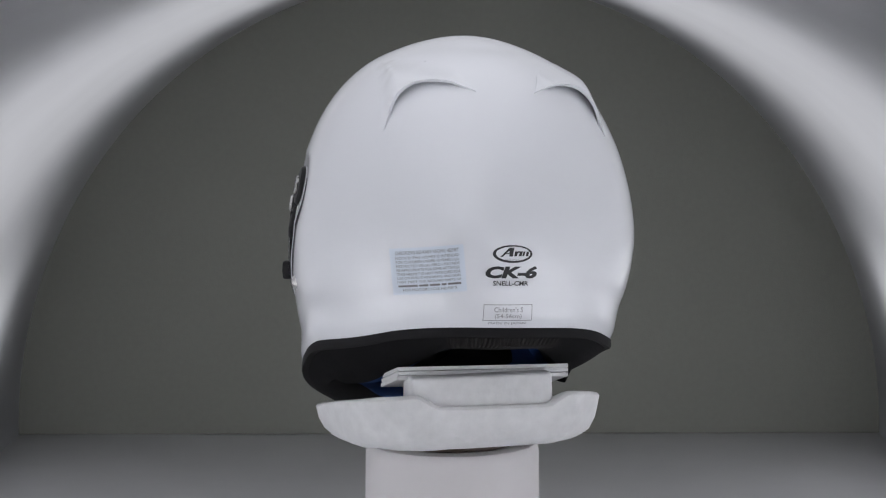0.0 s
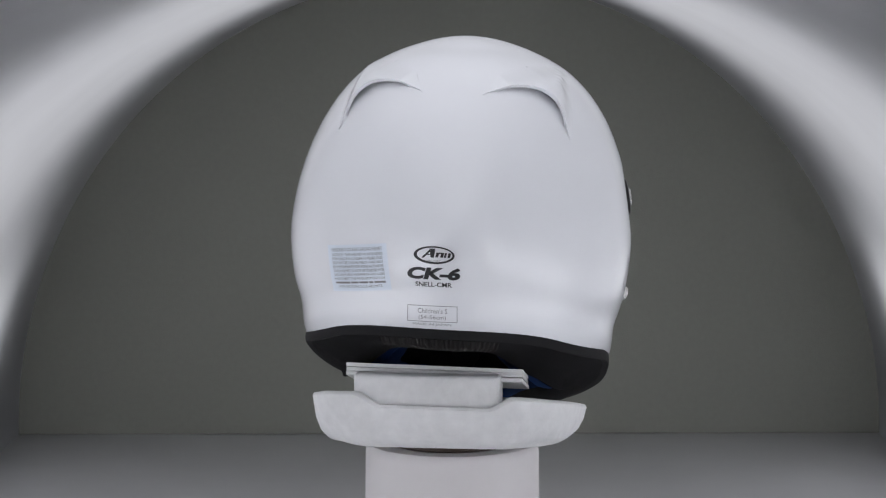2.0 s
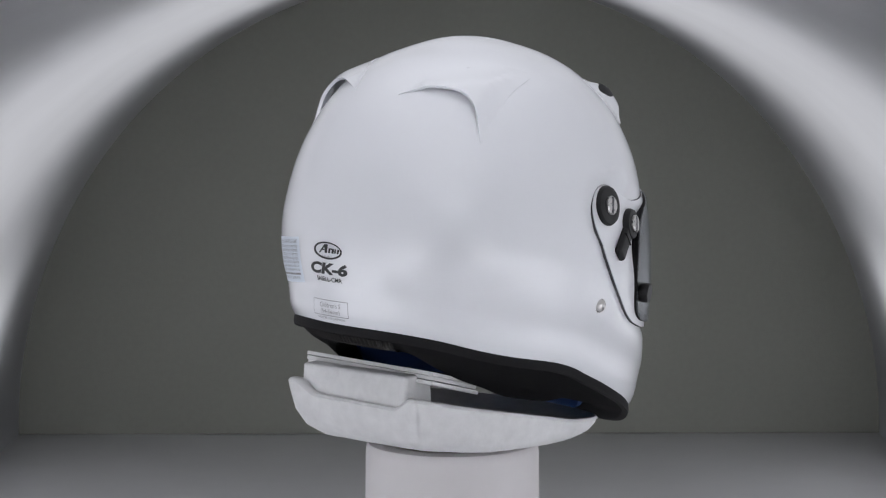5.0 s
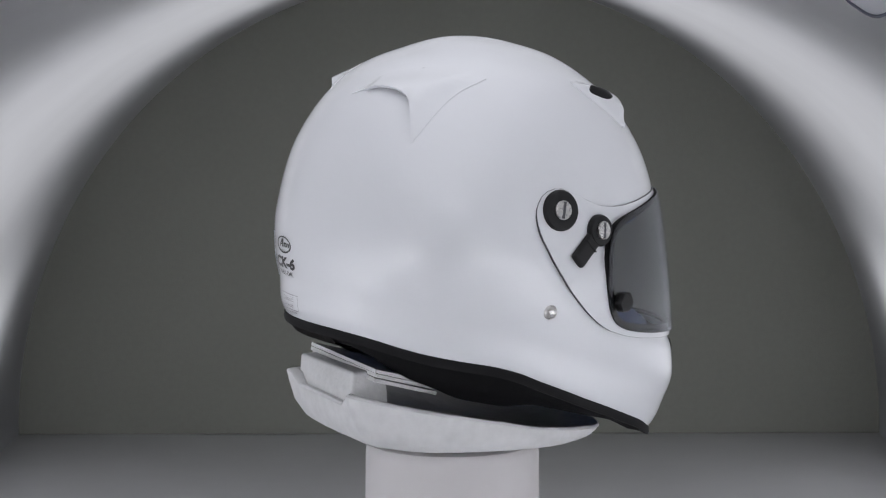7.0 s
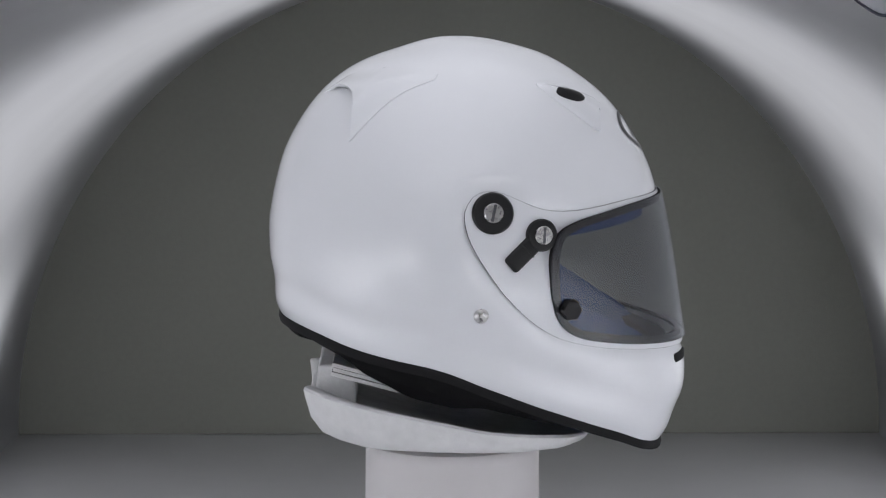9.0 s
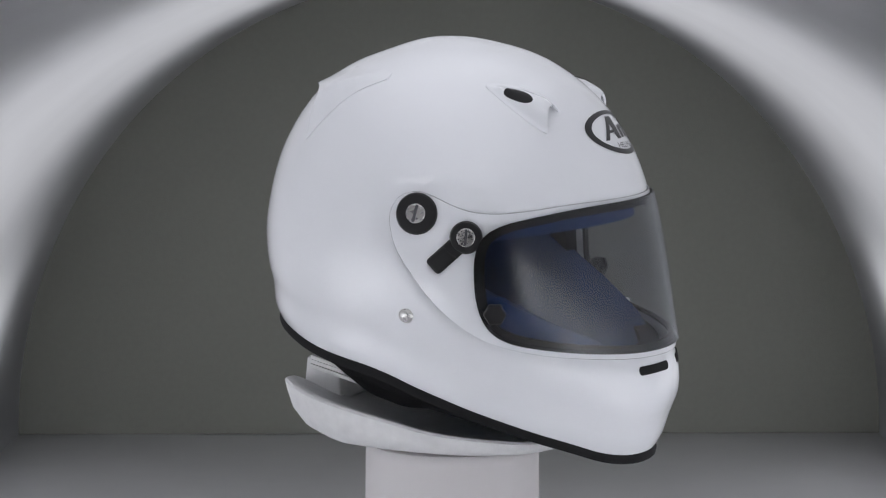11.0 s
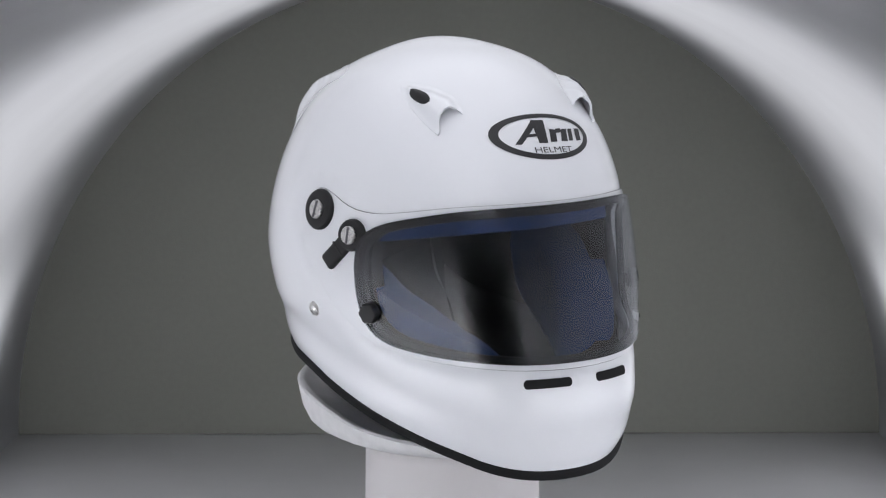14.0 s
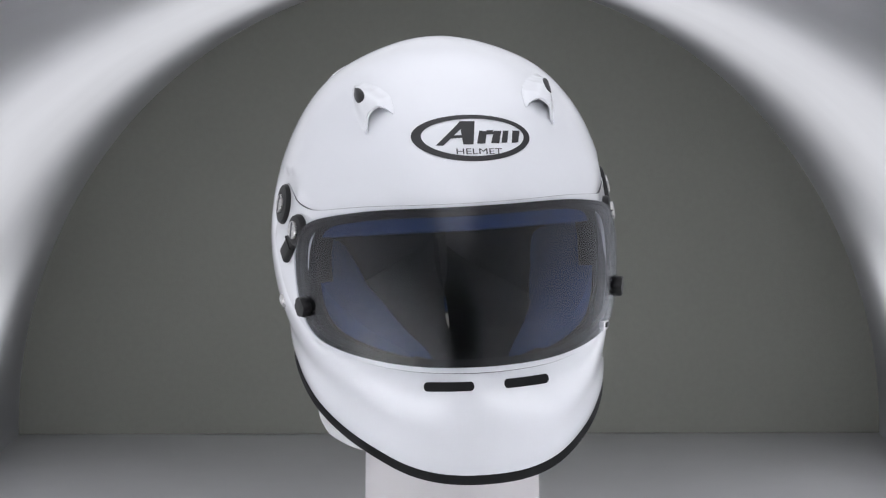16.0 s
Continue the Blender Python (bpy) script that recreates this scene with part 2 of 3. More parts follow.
def sheet(outline, hole=None, step=5.0, top=1.0, bottom=-1.0, lift=None):
    """A curved plate on the helmet's surface: outline and hole in (phi * ARC, height)."""
    from mathutils.geometry import delaunay_2d_cdt
    loops = [dense(outline, step)] + ([dense(hole, step)] if hole else [])
    pts, edges = [], []
    for lp in loops:
        n0 = len(pts)
        pts += [Vector(q) for q in lp]
        edges += [(n0 + k, n0 + (k + 1) % len(lp)) for k in range(len(lp))]
    xs, ys = [q[0] for q in outline], [q[1] for q in outline]
    rim_pts = np.array([tuple(q) for q in pts])
    for x in np.arange(min(xs) + step / 2, max(xs), step):
        for y in np.arange(min(ys) + step / 2, max(ys), step):
            if inside((x, y), outline) and not (hole and inside((x, y), hole)) and np.min(np.hypot(*(rim_pts - (x, y)).T)) > step * 0.45:
                pts.append(Vector((float(x), float(y))))
    v, _, f, *_ = delaunay_2d_cdt(pts, edges, [], 0, 1e-4)
    keep = []
    for t in f:
        c = ((v[t[0]][0] + v[t[1]][0] + v[t[2]][0]) / 3, (v[t[0]][1] + v[t[1]][1] + v[t[2]][1]) / 3)
        if inside(c, outline) and not (hole and inside(c, hole)):
            keep.append(tuple(t))
    return solid([tuple(q) for q in v], keep, top, bottom, lift)


def solid(v, faces, top, bottom, lift=None):
    bm = bmesh.new()
    up, down = [], []
    for s, z in v:
        phi = s / ARC
        k = lift(s, z) if lift else 0.0
        up.append(bm.verts.new(surface(phi, z, (top(s, z) if callable(top) else top) + k) / 1000))
        down.append(bm.verts.new(surface(phi, z, bottom(s, z) if callable(bottom) else bottom) / 1000))
    count = {}
    for t in faces:
        for a, b in ((t[0], t[1]), (t[1], t[2]), (t[2], t[0])):
            count[(a, b)] = 1
    for t in faces:
        bm.faces.new([up[i] for i in t])
        bm.faces.new([down[i] for i in reversed(t)])
    lim = math.pi * ARC - 0.01
    for a, b in list(count):
        if (b, a) not in count and not (abs(v[a][0]) > lim and abs(v[b][0]) > lim) and min(v[a][1], v[b][1]) < TOP - 0.1:
            bm.faces.new((up[b], up[a], down[a], down[b]))
    bmesh.ops.delete(bm, geom=[q for q in bm.verts if not q.link_faces], context="VERTS")
    bmesh.ops.recalc_face_normals(bm, faces=bm.faces[:])
    return bm


def half_outline(rows):
    """Right half from the top's middle to the bottom's middle, mirrored to a closed loop."""
    right = [(phi_side(x, z, -1) * ARC if k not in (0, len(rows) - 1) else 0.0, z) for k, (x, z) in enumerate(rows)]
    return right + [(-s, z) for s, z in right[-2:0:-1]]


VISOR_EDGE = half_outline([(151, 342.5), (143, 342.3), (132, 341.6), (119, 340), (97, 336), (83, 332.5), (73, 327), (68, 319), (66, 308), (66, 295), (67, 281),
                           (70, 268), (76, 258), (86, 251.5), (100, 247.5), (125, 242.5), (150, 238.5), (163, 236.8), (170, 236.3)])
VISOR_EDGE = rounded(VISOR_EDGE, 1)
SURROUND_EDGE = half_outline([(151, 345.3), (143, 345.2), (132, 345), (119, 344.3), (99, 341.8), (80, 340.3), (64, 342), (52, 346), (37, 353.5), (25, 357.5), (13, 354.5),
                              (6.5, 345), (6, 336), (9, 324), (15, 312), (25, 296.5), (36.6, 280.5), (52, 264.8), (64, 256), (76, 249.5), (100, 242.5),
                              (125, 238), (150, 234.3), (163, 232.7), (171, 232)])
SURROUND_EDGE = rounded(SURROUND_EDGE, 1)


def shrink(poly, d):
    """Moves an outline inward (d > 0) along its normals."""
    out, n = [], len(poly)
    for k in range(n):
        a, b = Vector(poly[k - 1]), Vector(poly[(k + 1) % n])
        t = (b - a).normalized()
        q = Vector(poly[k]) + Vector((-t.y, t.x)) * d
        out.append((q.x, q.y))
    area = sum(a[0] * b[1] - b[0] * a[1] for a, b in zip(poly, poly[1:] + poly[:1]))
    if area < 0:
        return [(2 * p[0] - q[0], 2 * p[1] - q[1]) for p, q in zip(poly, out)]
    return out


def full_grid(n_phi, n_v, low):
    """Points and triangles over the whole head, from the crown to low(phi), with a hole for the eyes."""
    from mathutils.geometry import delaunay_2d_cdt
    hole = shrink(VISOR_EDGE, 3.0)
    loop = dense(hole, 3.0)
    pts = [Vector(q) for q in loop]
    edges = [(k, (k + 1) % len(loop)) for k in range(len(loop))]
    rim_pts = np.array(loop)
    for i in range(n_phi + 1):
        phi = -math.pi + 2 * math.pi * i / n_phi
        u1 = math.sqrt(TOP - low(phi))
        for j in range(n_v + 1):
            u = 0.12 + (u1 - 0.12) * j / n_v
            q = (phi * ARC, TOP - u * u)
            if inside(q, hole) or np.min(np.hypot(*(rim_pts - q).T)) < 1.5:
                continue
            pts.append(Vector(q))
    v, _, f, *_ = delaunay_2d_cdt(pts, edges, [], 0, 1e-4)
    keep = []
    for t in f:
        c = (sum(v[i][0] for i in t) / 3, sum(v[i][1] for i in t) / 3)
        if not inside(c, hole) and c[1] > low(c[0] / ARC) - 0.4:
            keep.append(tuple(t))
    return [(float(q[0]), float(q[1])) for q in v], keep


def cap_from(v, faces, top, bottom):
    bm = solid(v, faces, top, bottom)
    bmesh.ops.remove_doubles(bm, verts=bm.verts[:], dist=0.00012)
    bmesh.ops.holes_fill(bm, edges=[e for e in bm.edges if e.is_boundary], sides=0)
    bmesh.ops.recalc_face_normals(bm, faces=bm.faces[:])
    return bm


def sweep_edge(profile, n=220, closed=True):
    """A strip along the shell's rim: profile gives (offset, drop) pairs for an angle."""
    bm = bmesh.new()
    rings = []
    for k in range(n):
        phi = -math.pi + 2 * math.pi * k / n
        z = rim(phi)
        rings.append([bm.verts.new((surface(phi, z, o) * 1.0 + Vector((0, 0, d))) / 1000) for o, d in profile(phi)])
    m = len(rings[0])
    for k in range(n):
        a, b = rings[k], rings[(k + 1) % n]
        for i in range(m if closed else m - 1):
            j = (i + 1) % m
            bm.faces.new((a[i], b[i], b[j], a[j]))
    bmesh.ops.recalc_face_normals(bm, faces=bm.faces[:])
    return bm


def on_surface(bm, phi, z, off, spin=0.0):
    """Moves a small turned part (built along +z, metres) out of the surface at that point."""
    p = surface(phi, z, off)
    n = (surface(phi, z, off + 1) - p).normalized()
    up = Vector((0, 0, 1)) - n * n.z
    up.normalize()
    side = up.cross(n)
    m = Matrix((side, up, n)).transposed().to_4x4()
    m.translation = p / 1000
    bm.transform(m @ Matrix.Rotation(spin, 4, "Z"))
    return bm


# ---- the place ----
VAULT_R, VAULT_TOP, VAULT_X, BACK_Y = 0.487, 0.515, -0.004, 0.84
VAULT_FRONT = -1.22


def build_place():
    bm = bmesh.new()
    n = 96
    ys = np.linspace(BACK_Y + 0.004, VAULT_FRONT, 29)
    grid = [[bm.verts.new((VAULT_X + VAULT_R * math.cos(math.pi * i / n), y, VAULT_TOP * math.sin(math.pi * i / n))) for i in range(n + 1)] for y in ys]
    for a, b in zip(grid, grid[1:]):
        for i in range(n):
            bm.faces.new((a[i], a[i + 1], b[i + 1], b[i]))
    vault = part("diffuser_vault", bm, VAULT_CLOTH)
    tagged(vault, "arched white translucent cloth vault over the table", "light tent", kind="structure")

    back = part("backdrop", box(-0.62, 0.62, BACK_Y + 0.006, BACK_Y + 0.012, 0.0, 0.62), BACKDROP_GREY, smooth=False)
    tagged(back, "plain matt dark grey-green backdrop behind the turntable", "backdrop", kind="structure")

    table = new("display_table")
    tagged(table, "satin pale grey display table under the light tent", "table")
    part("tabletop", box(-0.8, 0.8, -1.34, 1.0, -0.03, -0.0005, 0.002), TABLE_WHITE, table)
    for x in (-0.74, 0.74):
        for y in (-1.28, 0.94):
            part("leg", box(x - 0.025, x + 0.025, y - 0.025, y + 0.025, -0.75, -0.03, 0.003), HOUSING, table)

    def arch_lamp(label, ends, radius, mat, span):
        bm = bmesh.new()
        rings, m = [], 72
        angles = [math.pi * (span + (1 - 2 * span) * i / m) for i in range(m + 1)]
        for y, r in ((ends[0], radius), (ends[0], radius + 0.006), (ends[1], radius + 0.006), (ends[1], radius)):
            rings.append([bm.verts.new((VAULT_X + r * math.cos(a), y, r * math.sin(a))) for a in angles])
        for k in range(4):
            a, b = rings[k], rings[(k + 1) % 4]
            for i in range(m):
                bm.faces.new((a[i], a[i + 1], b[i + 1], b[i]))
        for i in (0, m):
            bm.faces.new([r[i] for r in rings])
        bmesh.ops.recalc_face_normals(bm, faces=bm.faces[:])
        arch = new("arch_lamp")
        tagged(arch, label, "lamp")
        part("glowing_band", bm, mat, arch)
    arch_lamp("wide glowing arched lamp strip behind the diffuser cloth", ARCH_Y, ARCH_R, STRIP_MAT, 0.03)

    for s in (-1, 1):
        lamp = new("bar_lamp")
        tagged(lamp, "low white bar lamp along the tent's foot", "lamp", "bar lamps beside the tent")
        x0, x1 = sorted((VAULT_X + s * BAR_X, VAULT_X + s * (BAR_X + 0.006)))
        part("glowing_panel", box(x0, x1, *BAR_Y, *BAR_Z), BAR_MAT_BRIGHT if s > 0 else BAR_MAT, lamp, smooth=False)
        x0, x1 = sorted((VAULT_X + s * (BAR_X + 0.008), VAULT_X + s * (BAR_X + 0.04)))
        part("housing", box(x0, x1, BAR_Y[0] - 0.015, BAR_Y[1] + 0.015, 0.0, BAR_Z[1] + 0.015, 0.004), HOUSING, lamp)

    for s in (-1, 1):
        lamp = new("softbox_lamp")
        tagged(lamp, "wide low white softbox lamp on the table outside the tent", "lamp", "softbox lamps beside the tent")
        x0, x1 = sorted((VAULT_X + s * FRONT_X, VAULT_X + s * (FRONT_X + 0.006)))
        part("glowing_panel", box(x0, x1, *FRONT_Y, *FRONT_Z), FRONT_MAT, lamp, smooth=False)
        x0, x1 = sorted((VAULT_X + s * (FRONT_X + 0.008), VAULT_X + s * (FRONT_X + 0.06)))
        part("housing", box(x0, x1, FRONT_Y[0] - 0.012, FRONT_Y[1] + 0.012, 0.0, FRONT_Z[1] + 0.015, 0.004), HOUSING, lamp)

    # unseen fill panel, added only to lift the light on the helmet's crown
    lamp = new("roof_fill")
    tagged(lamp, "unseen flat fill panel added over the tent's crown", "lamp")
    part("glowing_panel", box(VAULT_X - ROOF_X, VAULT_X + ROOF_X, *ROOF_Y, ROOF_Z, ROOF_Z + 0.006), ROOF_MAT, lamp, smooth=False)
    part("housing", box(VAULT_X - ROOF_X - 0.01, VAULT_X + ROOF_X + 0.01, ROOF_Y[0] - 0.01, ROOF_Y[1] + 0.01, ROOF_Z + 0.008, ROOF_Z + 0.035, 0.004), HOUSING, lamp)

    for s in (-1, 1):
        lamp = new("panel_lamp")
        tagged(lamp, "upright white panel lamp standing at the tent's mouth", "lamp", "panel lamps at the tent's mouth")
        x0, x1 = sorted((s * MOUTH_X[0], s * MOUTH_X[1]))
        part("glowing_panel", box(x0, x1, MOUTH_Y, MOUTH_Y + 0.006, *MOUTH_Z), MOUTH_MAT, lamp, smooth=False)
        part("housing", box(x0 - 0.01, x1 + 0.01, MOUTH_Y - 0.03, MOUTH_Y - 0.002, 0.0, MOUTH_Z[1] + 0.01, 0.004), HOUSING, lamp)

    for name, b in (("room_floor", (-2.6, 2.6, -3.6, 2.6, -0.80, -0.75)), ("ceiling", (-2.6, 2.6, -3.6, 2.6, 1.8, 1.85)),
                    ("wall_left", (-2.65, -2.6, -3.6, 2.6, -0.75, 1.8)), ("wall_right", (2.6, 2.65, -3.6, 2.6, -0.75, 1.8)),
                    ("wall_front", (-2.65, 2.65, -3.65, -3.6, -0.75, 1.8)), ("wall_back", (-2.65, 2.65, 2.6, 2.65, -0.75, 1.8))):
        tagged(part(name, box(*b), ROOM_GREY, smooth=False), "dark painted studio room surface", "room", kind="structure")


def build_pedestal():
    base = new("turntable")
    tagged(base, "round matt white turntable pedestal on the table", "turntable")
    part("body", lathe([(0, 0), (0.0665, 0), (0.067, 0.002), (0.066, 0.08), (0.0652, 0.146), (0.0647, 0.150), (0.0630, 0.1528), (0.060, 0.1535), (0, 0.1535)], 96),
         PEDESTAL_WHITE, base)
    disc = new("turning_disc")
    tagged(disc, "dark brown turning disc on the white pedestal", "turntable disc")
    part("plate", lathe([(0, 0.1537), (0.051, 0.1537), (0.052, 0.1545), (0.052, 0.1605), (0.051, 0.1615), (0, 0.1615)], 96), BROWN_DISC, disc)
    return [disc]


def build_cradle():
    """A shallow foam dish, higher at the back, on which the helmet leans."""
    top = [(-106, 0), (-106, 28), (-107, 46), (-109, 60), (-109, 63), (-105, 68), (-88, 85), (-60, 96), (-20, 101), (20, 101), (58, 91), (89, 71), (103, 36), (106, 0)]
    low = [(-88, 0), (-88, 28), (-87, 40), (-86, 50), (-84, 54), (-77, 64), (-66, 76), (-50, 87), (-14, 92), (18, 91), (54, 83), (82, 62), (96, 30), (100, 0)]

    def loop(rows):
        pts = rows + [(x, -y) for x, y in rows[-2:0:-1]]
        return rounded(pts, 2)

    def rim_z(x, y):
        z = float(np.interp(x, [-112, -70, -39, 0, 20, 82, 100], [207, 198.5, 192.5, 185, 180.5, 172.5, 170.5]))
        if x < -80:
            z -= 8.5 * (1 - min(1, max(0, (abs(y) - 42) / 14))) * min(1, (-80 - x) / 15)
        return z + 0.02 * y
    t, b = loop(top), loop(low)
    bm = bmesh.new()
    rows = []
    for k in range(len(t)):
        T, B = Vector(t[k]), Vector(b[k])
        z = rim_z(*T)
        wob = 0.6 * noise.noise(Vector((T.x * 0.05, T.y * 0.05, 3)))
        zb = float(np.interp(B.x, [-82, 0, 95], [163.5, 160.8, 158.6]))
        prof = [(B * 0.62, 161.7), (B * 0.72, 161.6), (B * 0.75, zb + 0.2), (B * 0.97, zb + wob), (B, zb + 1.4 + wob), (B.lerp(T, 0.45), zb + 2 + (z - zb - 2) * 0.14), (B.lerp(T, 0.78), zb + 3 + (z - zb - 3) * 0.42),
                (B.lerp(T, 0.94), 165 + (z - 165) * 0.78), (T, z - 2.2), (T * 0.99, z - 0.5 + wob), (T * 0.965, z + wob * 0.5), (T * 0.945, z - 0.6), (T * 0.925, z - 1.6),
                (T * 0.8, z - 4.5 - (z - 168) * 0.12), (T * 0.6, z - 6.5 - (z - 168) * 0.3), (T * 0.3, 0.5 * z + 0.5 * 182 - 8 - (z - 168) * 0.2)]
        rows.append([bm.verts.new((p.x / 1000, p.y / 1000, h / 1000)) for p, h in prof])
    n = len(rows)
    for k in range(n):
        a, c = rows[k], rows[(k + 1) % n]
        for i in range(len(a) - 1):
            bm.faces.new((a[i], c[i], c[i + 1], a[i + 1]))
    bm.faces.new([r[0] for r in rows])
    bm.faces.new([r[-1] for r in rows])
    bmesh.ops.recalc_face_normals(bm, faces=bm.faces[:])
    cradle = part("foam_cradle", bm, FOAM_PAINT)
    tagged(cradle, "white painted carved foam cradle, higher at the back", "stand")

    bm = box(-0.102, -0.071, -0.046, 0.058, 0.186, 0.2185, 0.0025, 3)
    for v in bm.verts:
        if v.co.z > 0.2:
            v.co.x += 0.003 if v.co.x < -0.09 else -0.002
        v.co += Vector((noise.noise(v.co * 60), noise.noise(v.co * 60 + Vector((5, 0, 0))), 0)) * 0.0006
    block = part("foam_block", bm, FOAM_PAINT)
    tagged(block, "small rectangular white foam block on the cradle", "foam block")

    boards = []
    for k in range(3):
        bm = box(-0.025, 0.025, -0.0635, 0.0635, 0, 0.0027, 0.0002, 1)
        for v in bm.verts:
            if v.co.x > 0.02 and abs(v.co.y) > 0.06:
                v.co.x -= 0.003 * k
        bm.transform(pose(-0.064, 0.002, 0.2082 + 0.0032 * k, 1.4, 15, (-0.6, 0.7, 0.2)[k]))
        bd = part("foam_board", bm, BOARD_FACE)
        tagged(bd, "thin white foam board in a tilted stack under the helmet", "foam board", "stack of foam boards")
        boards.append(bd)
    return [cradle, block, *boards]


def text_mesh(body, width, height=None, shear=0.0, bold=0.0):
    """Flat lettering as (points, triangles), centred, width in millimetres."""
    cu = bpy.data.curves.new("lettering", "FONT")
    cu.body, cu.shear, cu.offset, cu.resolution_u = body, shear, bold, 3
    ob = new("lettering", cu)
    me = ob.evaluated_get(bpy.context.evaluated_depsgraph_get()).to_mesh()
    me.calc_loop_triangles()
    v = np.array([q.co[:2] for q in me.vertices])
    f = [tuple(t.vertices) for t in me.loop_triangles]
    bpy.data.objects.remove(ob)
    bpy.data.curves.remove(cu)
    lo, hi = v.min(0), v.max(0)
    v = v - (lo + hi) / 2
    s = width / (hi[0] - lo[0])
    v = v * (s, height / (hi[1] - lo[1]) if height else s)
    return v, f


def decal(name, v, f, mat, parent, place, y0, z0, turn=0.0, off=0.35, label=""):
    """Thin print on the shell. place: phi_front or phi_rear; the print's x runs to a viewer's right."""
    c, s = math.cos(radians(turn)), math.sin(radians(turn))
    sign = 1 if place is phi_front else -1
    q = []
    for x, y in v:
        X, Y = c * x - s * y, s * x + c * y
        z = z0 + Y
        q.append((place(y0 + sign * X, z) * ARC, z))
    bm = bmesh.new()
    vs = [bm.verts.new(surface(a / ARC, z, off) / 1000) for a, z in q]
    for t in f:
        if len(set(t)) == 3:
            try:
                bm.faces.new([vs[i] for i in t])
            except ValueError:
                pass
    bmesh.ops.remove_doubles(bm, verts=bm.verts[:], dist=1e-6)
    bm.normal_update()
    mid = Vector((0.004, 0, 0.3))
    for fa in bm.faces:
        if fa.normal.dot(fa.calc_center_median() - mid) < 0:
            fa.normal_flip()
    return part(name, bm, mat, parent, label, smooth=False)


def flat_shape(poly, hole=None, step=3.0):
    from mathutils.geometry import delaunay_2d_cdt
    loops = [dense(poly, step)] + ([dense(hole, step)] if hole else [])
    pts, edges = [], []
    for lp in loops:
        n0 = len(pts)
        pts += [Vector(q) for q in lp]
        edges += [(n0 + k, n0 + (k + 1) % len(lp)) for k in range(len(lp))]
    xs, ys = [q[0] for q in poly], [q[1] for q in poly]
    for x in np.arange(min(xs) + step / 2, max(xs), step):
        for y in np.arange(min(ys) + step / 2, max(ys), step):
            if inside((x, y), poly) and not (hole and inside((x, y), hole)):
                pts.append(Vector((float(x), float(y))))
    v, _, f, *_ = delaunay_2d_cdt(pts, edges, [], 0, 1e-5)
    keep = [tuple(t) for t in f if inside((sum(v[i][0] for i in t) / 3, sum(v[i][1] for i in t) / 3), poly)
            and not (hole and inside((sum(v[i][0] for i in t) / 3, sum(v[i][1] for i in t) / 3), hole))]
    return [tuple(q) for q in v], keep


def oval(a, b, x=0.0, y=0.0, n=64):
    return [(x + a * math.cos(2 * math.pi * k / n), y + b * math.sin(2 * math.pi * k / n)) for k in range(n)]


def emblem(helmet, place, y0, z0, a, b, turn, step):
    """Oval ring with plain slanted bars inside it."""
    v, f = flat_shape(oval(a, b), oval(a * 0.865, b * 0.80, a * 0.025, b * 0.03), step)
    ring = decal("emblem_ring", v, f, INK, helmet, place, y0, z0, turn, label="black printed oval ring")
    bars = [[(-0.62, -0.40), (-0.50, -0.40), (-0.06, 0.62), (-0.20, 0.62)], [(-0.17, -0.34), (0.0, -0.34), (0.06, 0.66), (-0.20, 0.66)],
            [(0.06, -0.30), (0.20, -0.30), (0.25, 0.22), (0.12, 0.26)], [(0.24, 0.08), (0.36, 0.10), (0.36, 0.28), (0.24, 0.26)],
            [(0.30, -0.28), (0.44, -0.30), (0.50, 0.24), (0.37, 0.24)], [(0.48, -0.28), (0.58, -0.28), (0.63, 0.24), (0.53, 0.24)],
            [(0.66, -0.30), (0.78, -0.28), (0.83, 0.22), (0.70, 0.24)], [(-0.42, -0.10), (-0.14, -0.04), (-0.13, 0.08), (-0.36, 0.04)]]
    for poly in bars:
        v, f = flat_shape([(x * a, (y + 0.06) * b) for x, y in poly], None, step)
        decal("emblem_bar", v, f, INK, helmet, place, y0, z0, turn)
    return ring


